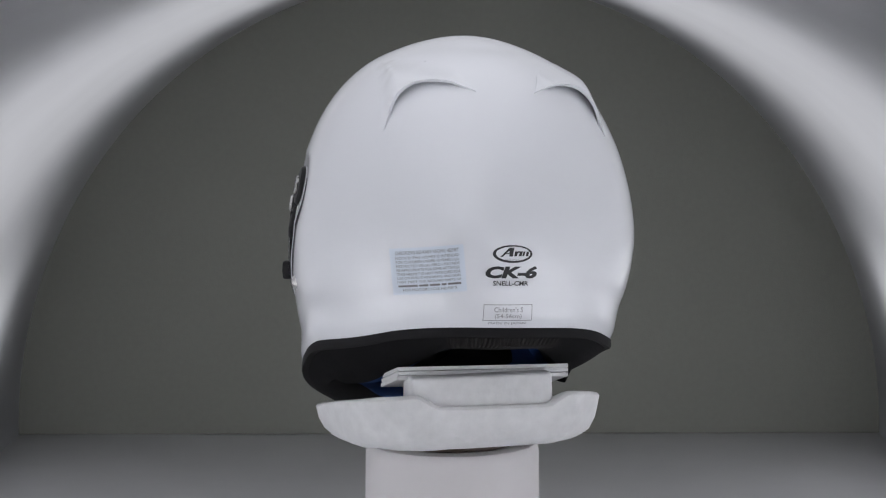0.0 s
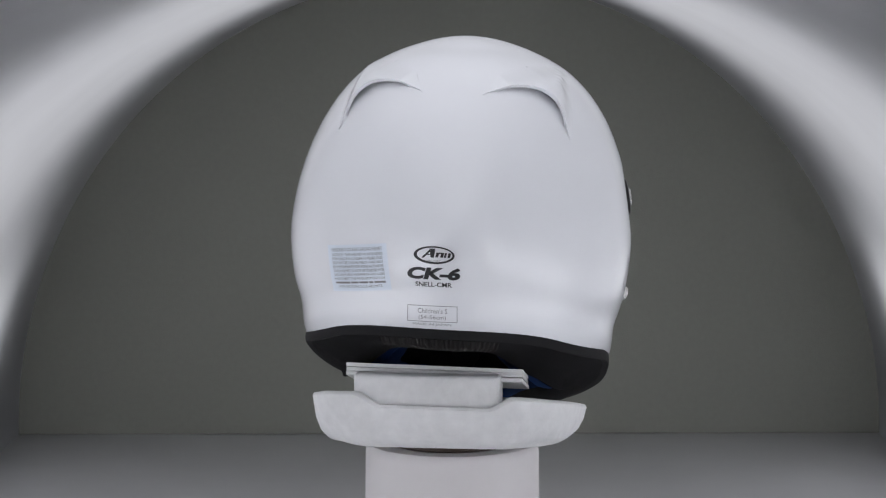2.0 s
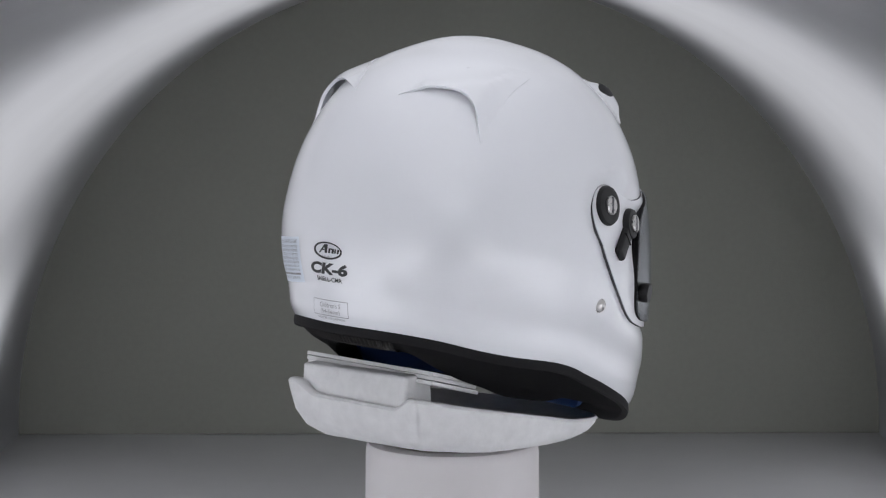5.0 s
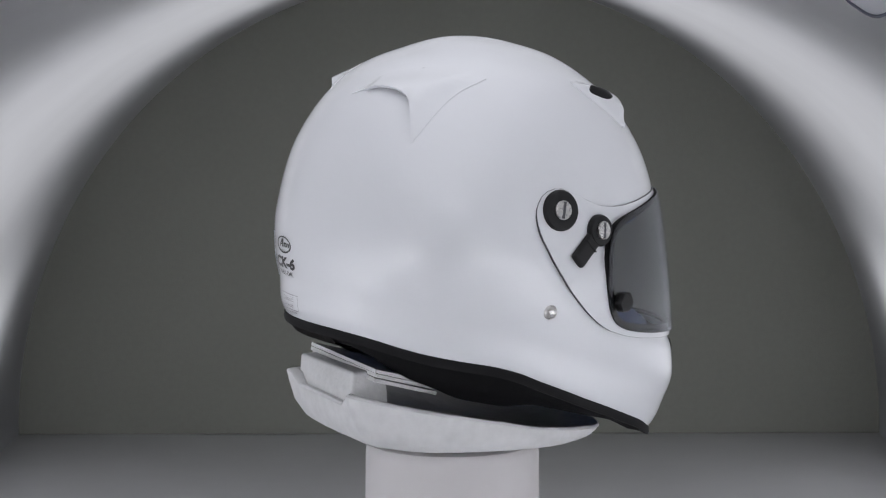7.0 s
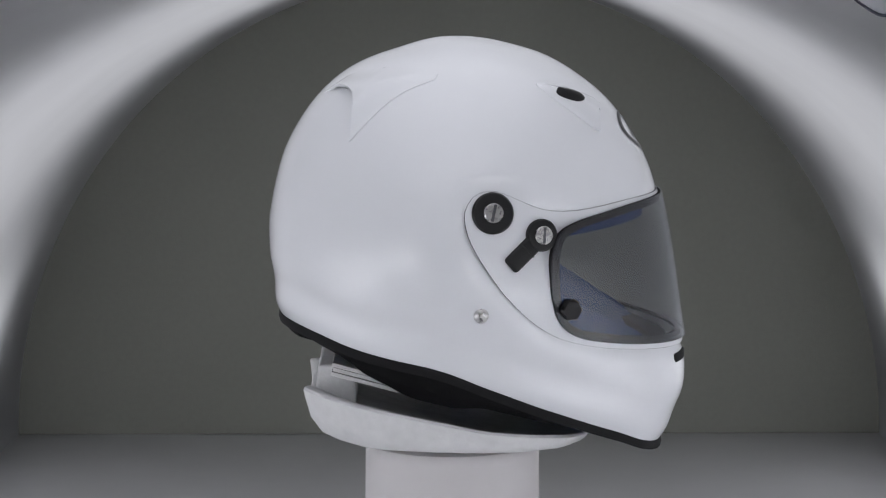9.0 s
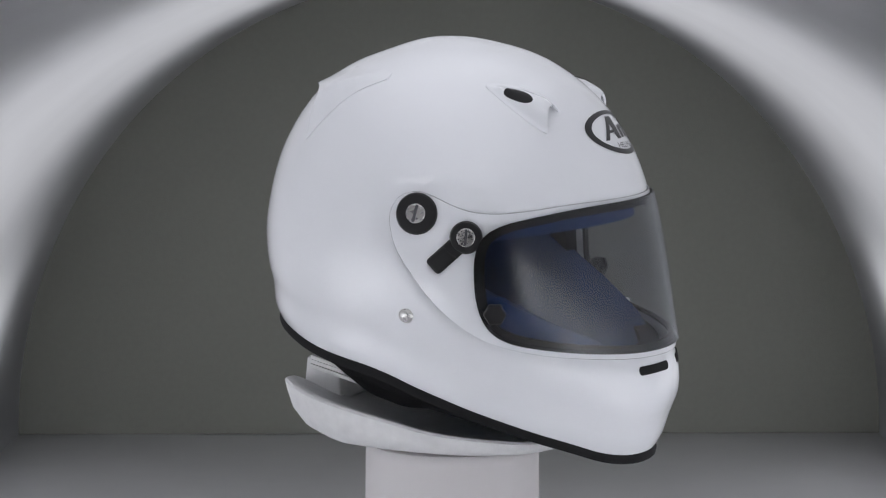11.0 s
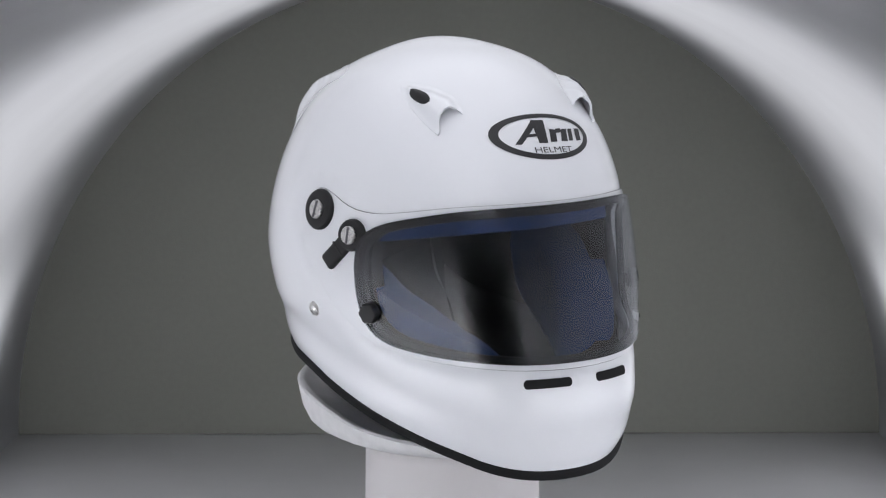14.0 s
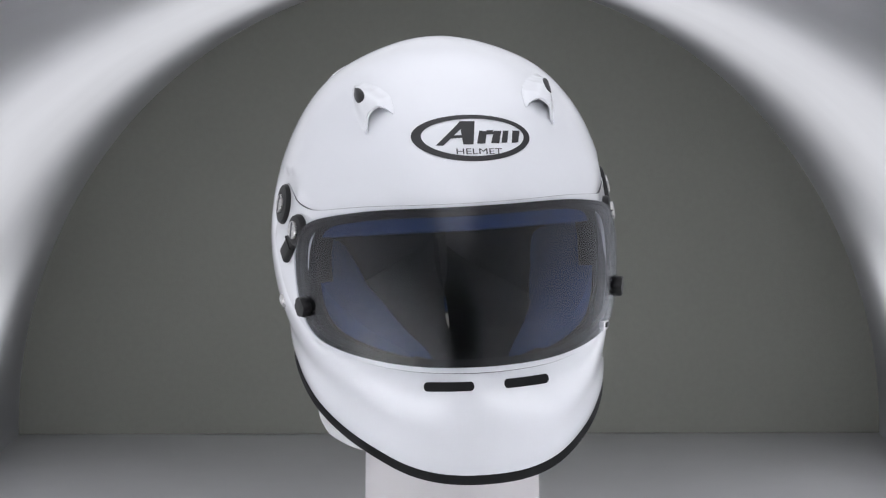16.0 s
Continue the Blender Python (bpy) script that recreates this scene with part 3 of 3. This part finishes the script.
def build_helmet():
    h = new("racing_helmet")
    tagged(h, "glossy white full-face karting helmet with smoked visor", "helmet")

    v, f = full_grid(230, 110, rim)
    border = np.array(dense(SURROUND_EDGE, 1.5))

    fittings = [(phi_side(x, z, k) * ARC, z) for x, z in ((25.7, 341.7), (60, 325.3), (50, 315)) for k in (-1, 1)]

    def dish(s, z):
        """Shallow hollow in the side of the shell where the visor's fittings sit."""
        return max(3.4 * math.exp(-(((s - a) ** 2 + (z - b) ** 2) / 24.0 ** 2) ** 2) for a, b in fittings)

    def valley(s, z):
        if z > 365 or abs(s) > 1.9 * ARC:
            return 0.0
        d = float(np.min(np.hypot(*(border - (s, z)).T)))
        soft = min(1.0, max(0.0, (352 - z) / 25))
        return -dish(s, z) - 2.0 * soft * math.exp(-(d / 5.5) ** 2) - (0.5 * soft if inside((s, z), SURROUND_EDGE) else 0.0)
    part("shell", cap_from(v, f, valley, lambda s, z: min(-4.0, valley(s, z) - 3.0)), WHITE_PAINT, h, "glossy white painted shell")

    # dark inner padding, with blue pads at the brow, the cheeks and the nape
    def lining(s, z):
        return -24 * min(1, max(0.05, (TOP - z) / 30))
    v, f = full_grid(110, 44, lambda p: rim(p) + 1.5)
    part("lining", cap_from(v, f, lambda s, z: -11.0 * min(1, max(0.5, (TOP - z) / 30)), lining), BLACK_CLOTH, h, "black padded cloth lining")

    def pad(name, rows, thick, label):
        """A cushion on the lining, thickest in its middle: rows of angle and height."""
        out = rounded([(p * ARC, z) for p, z in rows], 2)
        line = np.array(dense(out, 3.0))

        def depth(a, z):
            d = min(1.0, float(np.min(np.hypot(*(line - (a, z)).T))) / 16.0)
            return -25.0 - thick * math.sqrt(d * (2 - d))
        part(name, sheet(out, None, 5.0, -14.0, depth), BLUE_CLOTH, h, label)
    pad("brow_pad", [(-1.75, 330), (-1.3, 352), (-0.6, 362), (0, 364), (0.6, 362), (1.3, 352), (1.75, 330), (1.7, 304), (1.25, 319), (0.6, 328), (0, 331), (-0.6, 328), (-1.25, 319), (-1.7, 304)], 13,
        "dark blue padded brow band")
    for k in (-1, 1):
        pad("cheek_pad", [(k * p, z) for p, z in ((0.42, 228), (0.52, 246), (0.8, 258), (1.08, 282), (1.3, 308), (1.7, 318), (1.85, 290), (1.8, 250), (1.5, 226), (1.0, 204), (0.6, 196))], 30,
            "dark blue padded cheek cushion")

    part("edge_trim", sweep_edge(lambda p: [(0.2, 2.2), (1.3, 1.6), (1.6, -2.5), (0.9, -5.0), (-2.5, -6.0), (-6, -5.4), (-6, 0), (-3, 2.2)]), BLACK_RUBBER, h, "black rubber edge trim")

    def roll(p):
        z = rim(p)
        low = edge_height(p, P_TAB) - z
        back = max(0.0, -math.cos(p))
        side = 2 * math.sin(p) ** 2 * max(0.0, min(1.0, 0.7 - 1.2 * math.cos(p)))
        low = min(low, -8.5) - 13 * back ** 3
        return [(-2.5, -5.0), (-4 - 4 * back - 6 * side, low * 0.42 - 2), (-9 - 9 * back - 9 * side, low * 0.75), (-16 - 14 * back - 6 * side, low), (-30 - 12 * back, low),
                (-48 - 6 * back, low * 0.8), (-112 - 12 * back, 10 + 12 * back), (-12, 8)]
    part("neck_roll", sweep_edge(roll), BLACK_CLOTH, h, "black padded neck roll")

    def skirt(p):
        back = max(0.0, -math.cos(p))
        low = min(edge_height(p, P_TAB) - rim(p), -8.5) - 13 * back ** 3
        return [(-34 - 14 * back, low * 0.8), (-40 - 14 * back, low - 2.5), (-58 - 8 * back, low - 1.5), (-70 - 8 * back, low * 0.8), (-60 - 8 * back, low * 0.8 + 1)]
    part("liner_skirt", sweep_edge(skirt), BLUE_CLOTH, h, "dark blue cloth liner inside the neck roll")

    # ribbed knit panel at the back of the neck roll
    bm = bmesh.new()
    nx, rows = 132, []
    for i in range(nx + 1):
        y = -44 + 88 * i / nx
        p = phi_rear(y, 258)
        z = rim(p)
        rib = 0.55 * math.sin(2 * math.pi * 26 * i / nx)
        rows.append([bm.verts.new((surface(p, z, o + rib) + Vector((0, 0, d))) / 1000) for o, d in ((-2.6, -7.0), (-6.6, -13.4), (-16.8, -20.0), (-29, -25.0), (-31, -25.0))])
    for a, b in zip(rows, rows[1:]):
        for k in range(4):
            bm.faces.new((a[k], a[k + 1], b[k + 1], b[k]))
    part("ribbed_panel", bm, RIB_KNIT, h, "black ribbed knit panel")

    # visor and what carries it
    part("visor_surround", sheet(SURROUND_EDGE, shrink(VISOR_EDGE, -0.5), 4.0, lambda a, z: 0.7 - dish(a, z), lambda a, z: -2.2 - dish(a, z)), WHITE_PAINT, h, "white visor carrier plate")
    part("gap_line", sheet(shrink(SURROUND_EDGE, -0.28), shrink(SURROUND_EDGE, 0.15), 3.0, lambda a, z: 0.1 - dish(a, z), lambda a, z: -2.5 - dish(a, z)), GAP_GREY, h, "thin dark gap round the carrier plate")
    part("seal", sheet(shrink(VISOR_EDGE, -0.2), shrink(VISOR_EDGE, 5.0), 4.0, 0.3, -3.5), SEAL_GREY, h, "dark grey rubber visor seal")
    pane = part("visor", sheet(shrink(VISOR_EDGE, -0.3), None, 5.0, 3.8, 2.6), VISOR_PANE, h, "clear lightly smoked visor")
    pane.visible_shadow = False
    part("visor_rim", sheet(shrink(VISOR_EDGE, -0.6), shrink(VISOR_EDGE, 1.6), 3.0, 2.5, 0.2), BLACK_RUBBER, h, "thin black edge of the visor")
    latch = part("visor_latch", on_surface(box(-0.006, 0.006, -0.0035, 0.0035, 0.0, 0.004, 0.001, 2), phi_side(104, 249, 1), 249, 1.0), WHITE_PAINT, h, "small pale visor latch")
    part("latch_pin", on_surface(box(-0.003, 0.004, -0.0012, 0.0022, 0.003, 0.0052, 0.0005, 1), phi_side(104, 249, 1), 249, 1.0), BLACK_PLASTIC, latch)

    for s in (-1, 1):
        # pivot disc with its slotted screw
        p, z = phi_side(25.7, 341.7, s), 341.7
        disc = part("pivot_disc", on_surface(lathe([(0, 0), (0.0146, 0), (0.0146, 0.0035), (0.0135, 0.0052), (0.0095, 0.0060), (0.0080, 0.0058), (0, 0.0055)], 48), p, z, -5.0),
                    BLACK_PLASTIC, h, "round black pivot cover")
        screw = part("screw", on_surface(lathe([(0, 0.0), (0.0068, 0.0), (0.0068, 0.0068), (0.0062, 0.0074), (0, 0.0076)], 32), p, z, -5.0), STEEL, disc, "slotted steel screw")
        part("slot", on_surface(box(-0.0010, 0.0010, -0.0060, 0.0060, 0.0066, 0.00775), p, z, -5.0, radians(14 * s)), SLOT_DARK, screw)
        # lever with its screw
        p, z = phi_side(60, 325.3, s), 325.3
        lever = part("lever_ring", on_surface(lathe([(0, 0), (0.0114, 0), (0.0114, 0.0045), (0.0104, 0.0066), (0.0074, 0.0072), (0, 0.0070)], 40), p, z, -5.0), BLACK_PLASTIC, h, "black lever ring")
        bm = box(-0.0066, 0.0066, -0.0320, -0.004, 0.0002, 0.0060, 0.0027, 3)
        for q in bm.verts:
            if q.co.y < -0.015:
                q.co.z -= 0.0008
        part("tab", on_surface(bm, p, z, -5.0, radians(-49 * -s)), BLACK_PLASTIC, lever, "black pull tab")
        part("tab_ridge", on_surface(box(-0.0064, 0.0064, -0.0158, -0.0146, 0.001, 0.0064, 0.0003, 1), p, z, -5.0, radians(-49 * -s)), BLACK_PLASTIC, lever)
        screw = part("screw", on_surface(lathe([(0, 0), (0.0064, 0), (0.0064, 0.0084), (0.0058, 0.0090), (0, 0.0092)], 32), p, z, -5.0), STEEL, lever, "slotted steel screw")
        part("slot", on_surface(box(-0.0009, 0.0009, -0.0056, 0.0056, 0.0082, 0.00935), p, z, -5.0, radians(6 * s)), SLOT_DARK, screw)
        # visor knob, lobed
        p, z = phi_side(78, 273.0, s), 273.0
        bm = lathe([(0, 0), (0.0042, 0), (0.0042, 0.0040), (0.0066, 0.0045), (0.0072, 0.0055), (0.0072, 0.0100), (0.0064, 0.0112), (0, 0.0114)], 48)
        for q in bm.verts:
            if q.co.z > 0.0042:
                a = math.atan2(q.co.y, q.co.x)
                q.co.x *= 1 + 0.07 * math.cos(6 * a)
                q.co.y *= 1 + 0.07 * math.cos(6 * a)
        part("visor_knob", on_surface(bm, p, z, -2.0), BLACK_PLASTIC, h, "black lobed visor knob")
        # chin strap rivet
        part("rivet", on_surface(lathe([(0, 0), (0.0054, 0), (0.0054, 0.0008), (0.0044, 0.0024), (0.0024, 0.0034), (0, 0.0037)], 28), phi_side(17.3, 270, s), 270, -0.8), STEEL, h, "domed steel rivet")
        # chin slot
        y = 26.5 * s
        pz = [(phi_front(y + dx, 223.6 + dz) * ARC, 223.6 + dz) for dx, dz in
              [(16.2 * math.copysign(1, math.cos(a)) - 2.6 * math.copysign(1, math.cos(a)) + 2.6 * math.cos(a), 3.2 * math.sin(a)) for a in np.linspace(0, 2 * math.pi, 24, endpoint=False) + 0.01]]
        part("chin_vent", sheet(pz, None, 2.5, 0.25, -1.5), BLACK_RUBBER, h, "black slot in the chin bar")
        # front air intake: rises toward its open end
        def front_vent(pts):
            return [(phi_side(x, z, s) * ARC, z) for x, z in pts]
        out = rounded(front_vent([(56, 427), (64, 427.5), (78, 424.5), (92, 418.5), (101, 411), (106.2, 405.3), (101.5, 408.2), (98, 407.5), (98.2, 402), (103.5, 391.6), (98, 395.5),
                                  (90, 401.5), (78, 410.5), (66, 419.5)]), 1)
        closed = dense(front_vent([(106.2, 405.3), (101, 411), (92, 418.5), (78, 424.5), (64, 427.5), (56, 427), (66, 419.5), (78, 410.5), (90, 401.5), (98, 395.5), (103.5, 391.6)]), 1.5)
        closed = np.array(closed[:-18])

        def rise(a, z):
            d = float(np.min(np.hypot(*(closed - (a, z)).T))) / 11.0
            d = min(1.0, d)
            return 7.5 * d * d * (3 - 2 * d)
        vent = part("front_vent", sheet(out, None, 1.8, lambda a, z: 0.4 + rise(a, z), lambda a, z: max(-0.5, rise(a, z) - 1.6)), WHITE_PAINT, h, "white raised air intake")
        mid = [(71, 420.5), (74, 420.5), (84, 415.7), (88.5, 411.5), (87.5, 409.8), (83, 411.2), (73.5, 416.5), (70.5, 419)]
        part("slot", sheet(rounded(front_vent(mid), 1), None, 2.0, lambda a, z: 1.0 + rise(a, z), lambda a, z: rise(a, z) - 1.0), BLACK_PLASTIC, vent, "black intake slot")
        # rear air outlet: a swept wing, proud at its back edge
        rv = [(-90, 417, 20), (-88, 419, 23), (-84, 421, 32), (-78, 422, 45), (-71, 419.5, 58), (-67.5, 414, 66), (-69, 405, 73), (-73, 393, 80), (-75, 387.5, 83), (-74, 388, 84), (-70, 392.5, 84),
              (-57.8, 404.2, 81), (-43.6, 415.5, 76), (-29.8, 423.8, 72), (-6.3, 432.5, 66), (-18, 438, 53), (-38, 438, 40), (-60, 433, 25)]
        out = [(math.atan2(y / reach(z)[2], (x - middle(z)) / reach(z)[1]) * s * ARC, z) for x, z, y in rv]
        seam = np.array(dense(out[9:] + out[:1], 1.5)[:-int(math.dist(out[0], out[9]) / 1.5)])

        def swell(a, z):
            d = min(1.0, float(np.min(np.hypot(*(seam - (a, z)).T))) / 19.0)
            return 6.0 * d * d * (3 - 2 * d) * max(0.0, min(1.0, (z - 384) / 14))
        part("rear_vent", sheet(rounded(out, 1), None, 2.6, lambda a, z: 0.6 + swell(a, z), lambda a, z: max(-0.5, swell(a, z) - 1.8)), WHITE_PAINT, h, "white swept air outlet")

    # prints
    emblem(h, phi_front, 3.4, 388.2, 41.5, 15.4, -3.0, 2.5)
    v, f = text_mesh("HELMET", 32, 3.7)
    decal("lettering", v, f, INK, h, phi_front, 6.8, 379.2, -3.0)
    emblem(h, phi_rear, 3.2, 308, 14.2, 6.2, 0.0, 1.5)
    v, f = text_mesh("HELMET", 10, 1.1)
    decal("lettering", v, f, GREY_INK, h, phi_rear, 3.2, 304.0, 0)
    v, f = text_mesh("CK-6", 37, 8.8, 0.18, 0.05)
    decal("lettering", v, f, INK, h, phi_rear, 3.1, 295.2, 0.5, label="black model lettering")
    v, f = text_mesh("SNELL-CMR", 25.5, 3.4, 0, 0.015)
    decal("lettering", v, f, INK, h, phi_rear, 3.0, 287.3, 0.5)
    v, f = flat_shape([(-17.4, -5.6), (17.4, -5.6), (17.4, 5.6), (-17.4, 5.6)], [(-17, -5.2), (17, -5.2), (17, 5.2), (-17, 5.2)], 3)
    decal("size_frame", v, f, GREY_INK, h, phi_rear, 3.4, 266.9, 0.8)
    for body, wd, ht, dy, z in (("Children's S", 20.5, 3.4, 3.2, 269.0), ("(54-56cm)", 19.0, 3.6, 3.2, 264.2), ("MADE IN JAPAN", 26.5, 2.2, 3.4, 259.3)):
        v, f = text_mesh(body, wd, ht)
        decal("lettering", v, f, GREY_INK, h, phi_rear, dy, z, 0.8)
    v, f = flat_shape([(-23, -16.5), (23, -16.5), (23, 16.5), (-23, 16.5)], None, 3)
    st = decal("sticker", v, f, PALE_BLUE, h, phi_rear, 58, 294.3, 8, 0.3, "pale blue printed warning sticker")
    lines = ("CHILDREN'S GO-KART RACING HELMET", "NOTICE: THIS HELMET IS INTENDED", "FOR CHILDREN UNDER 15 YEARS OLD.", "RESTRICTED VISUAL FIELD - MAY NOT", "BE APPROPRIATE FOR SOME ACTIVITIES.",
             "THIS HELMET IS NOT INTENDED FOR", "USE ON PUBLIC HIGHWAYS, AND DOES", "NOT MEET THE REQUIREMENTS OF", None, "FOR MOTORCYCLE HELMETS.")
    for k, body in enumerate(lines):
        up = 13.2 if k == 0 else 9.6 - 2.85 * (k - 1)
        if body:
            v, f = text_mesh(body, 39.5 if k < 9 else 34, 2.5 if k == 0 else 1.9)
        else:
            v, f = [], []
            for x0, x1 in ((-19.5, -8), (-7, -1.5), (-0.5, 6), (7, 10), (11, 19.5)):
                q, t = flat_shape([(x0, -0.7), (x1, -0.7), (x1, 0.7), (x0, 0.7)], None, 3)
                f += [tuple(i + len(v) for i in k) for k in t]
                v += q
        c, s = math.cos(radians(8)), math.sin(radians(8))
        decal("lettering", v, f, GREY_INK, st, phi_rear, 58 + s * up, 294.3 + c * up, 8, 0.5)
    for o in h.children_recursive:
        o.matrix_parent_inverse = Matrix()
    return h


def build_flap():
    """A loose corner of the diffuser cloth that hangs into view for a while."""
    def strip(low, high, push):
        bm = bmesh.new()
        n, rows = 24, []
        for i in range(n + 1):
            u = i / n
            dip = -0.0044 * math.sin(math.pi * min(1.0, u * 1.02)) ** 0.8 + 0.0004 * math.sin(9 * u)
            rows.append([bm.verts.new((1.467 * 0.0165 * u, push * math.sin(math.pi * w) + 0.001 * math.sin(5 * u), 1.467 * (dip + low + (high - low) * w))) for w in (0, 0.2, 0.4, 0.6, 0.8, 1)])
        for a, b in zip(rows, rows[1:]):
            for j in range(5):
                bm.faces.new((a[j], b[j], b[j + 1], a[j + 1]))
        bmesh.ops.solidify(bm, geom=bm.faces[:], thickness=0.0006)
        return bm
    ob = part("cloth_flap", strip(0.0, 0.009, -0.002), FLAP_CLOTH)
    # the flap's shadowed underside, put in as a strip of darker colour
    part("shaded_underside", strip(-0.0009, 0.0002, 0.0012), UNDERSIDE_SHADE, ob, "grey-blue strip painted as the flap's shaded underside")
    tagged(ob, "loose hanging corner of white diffuser cloth", "cloth")
    return ob


build_place()
DISCS = build_pedestal()
STAND = build_cradle()
HELMET = build_helmet()
FLAP = build_flap()


def motions():
    """One turn rate for all that stands on the disc; the helmet leans 2.5 degrees to its right."""
    times = [0.5 * k for k in range(33)]
    tilt = Matrix.Translation((0, -0.0074, 0.300)) @ pose(0, 0, 0, 2.5) @ Matrix.Translation((0, 0, -0.300))
    for ob in DISCS + STAND:
        walk(ob, [(t, pose(0, 0, 0, 0, 0, 13.0 - 11.653 * (t - 8))) for t in times])
    walk(HELMET, [(t, pose(0, 0, 0, 0, 0, 13.0 - 11.653 * (t - 8)) @ tilt) for t in times])
    y = -0.803
    walk(FLAP, [(0.0, pose(0.1523, y, 0.501)), (4.3, pose(0.1523, y, 0.501)), (6.1, pose(0.1513, y, 0.4795)), (7.5, pose(0.1523, y, 0.4795)), (8.2, pose(0.1530, y, 0.4797)),
                (9.3, pose(0.1551, y, 0.4801)), (11.1, pose(0.1523, y, 0.501)), (16.0, pose(0.1523, y, 0.501))])


motions()
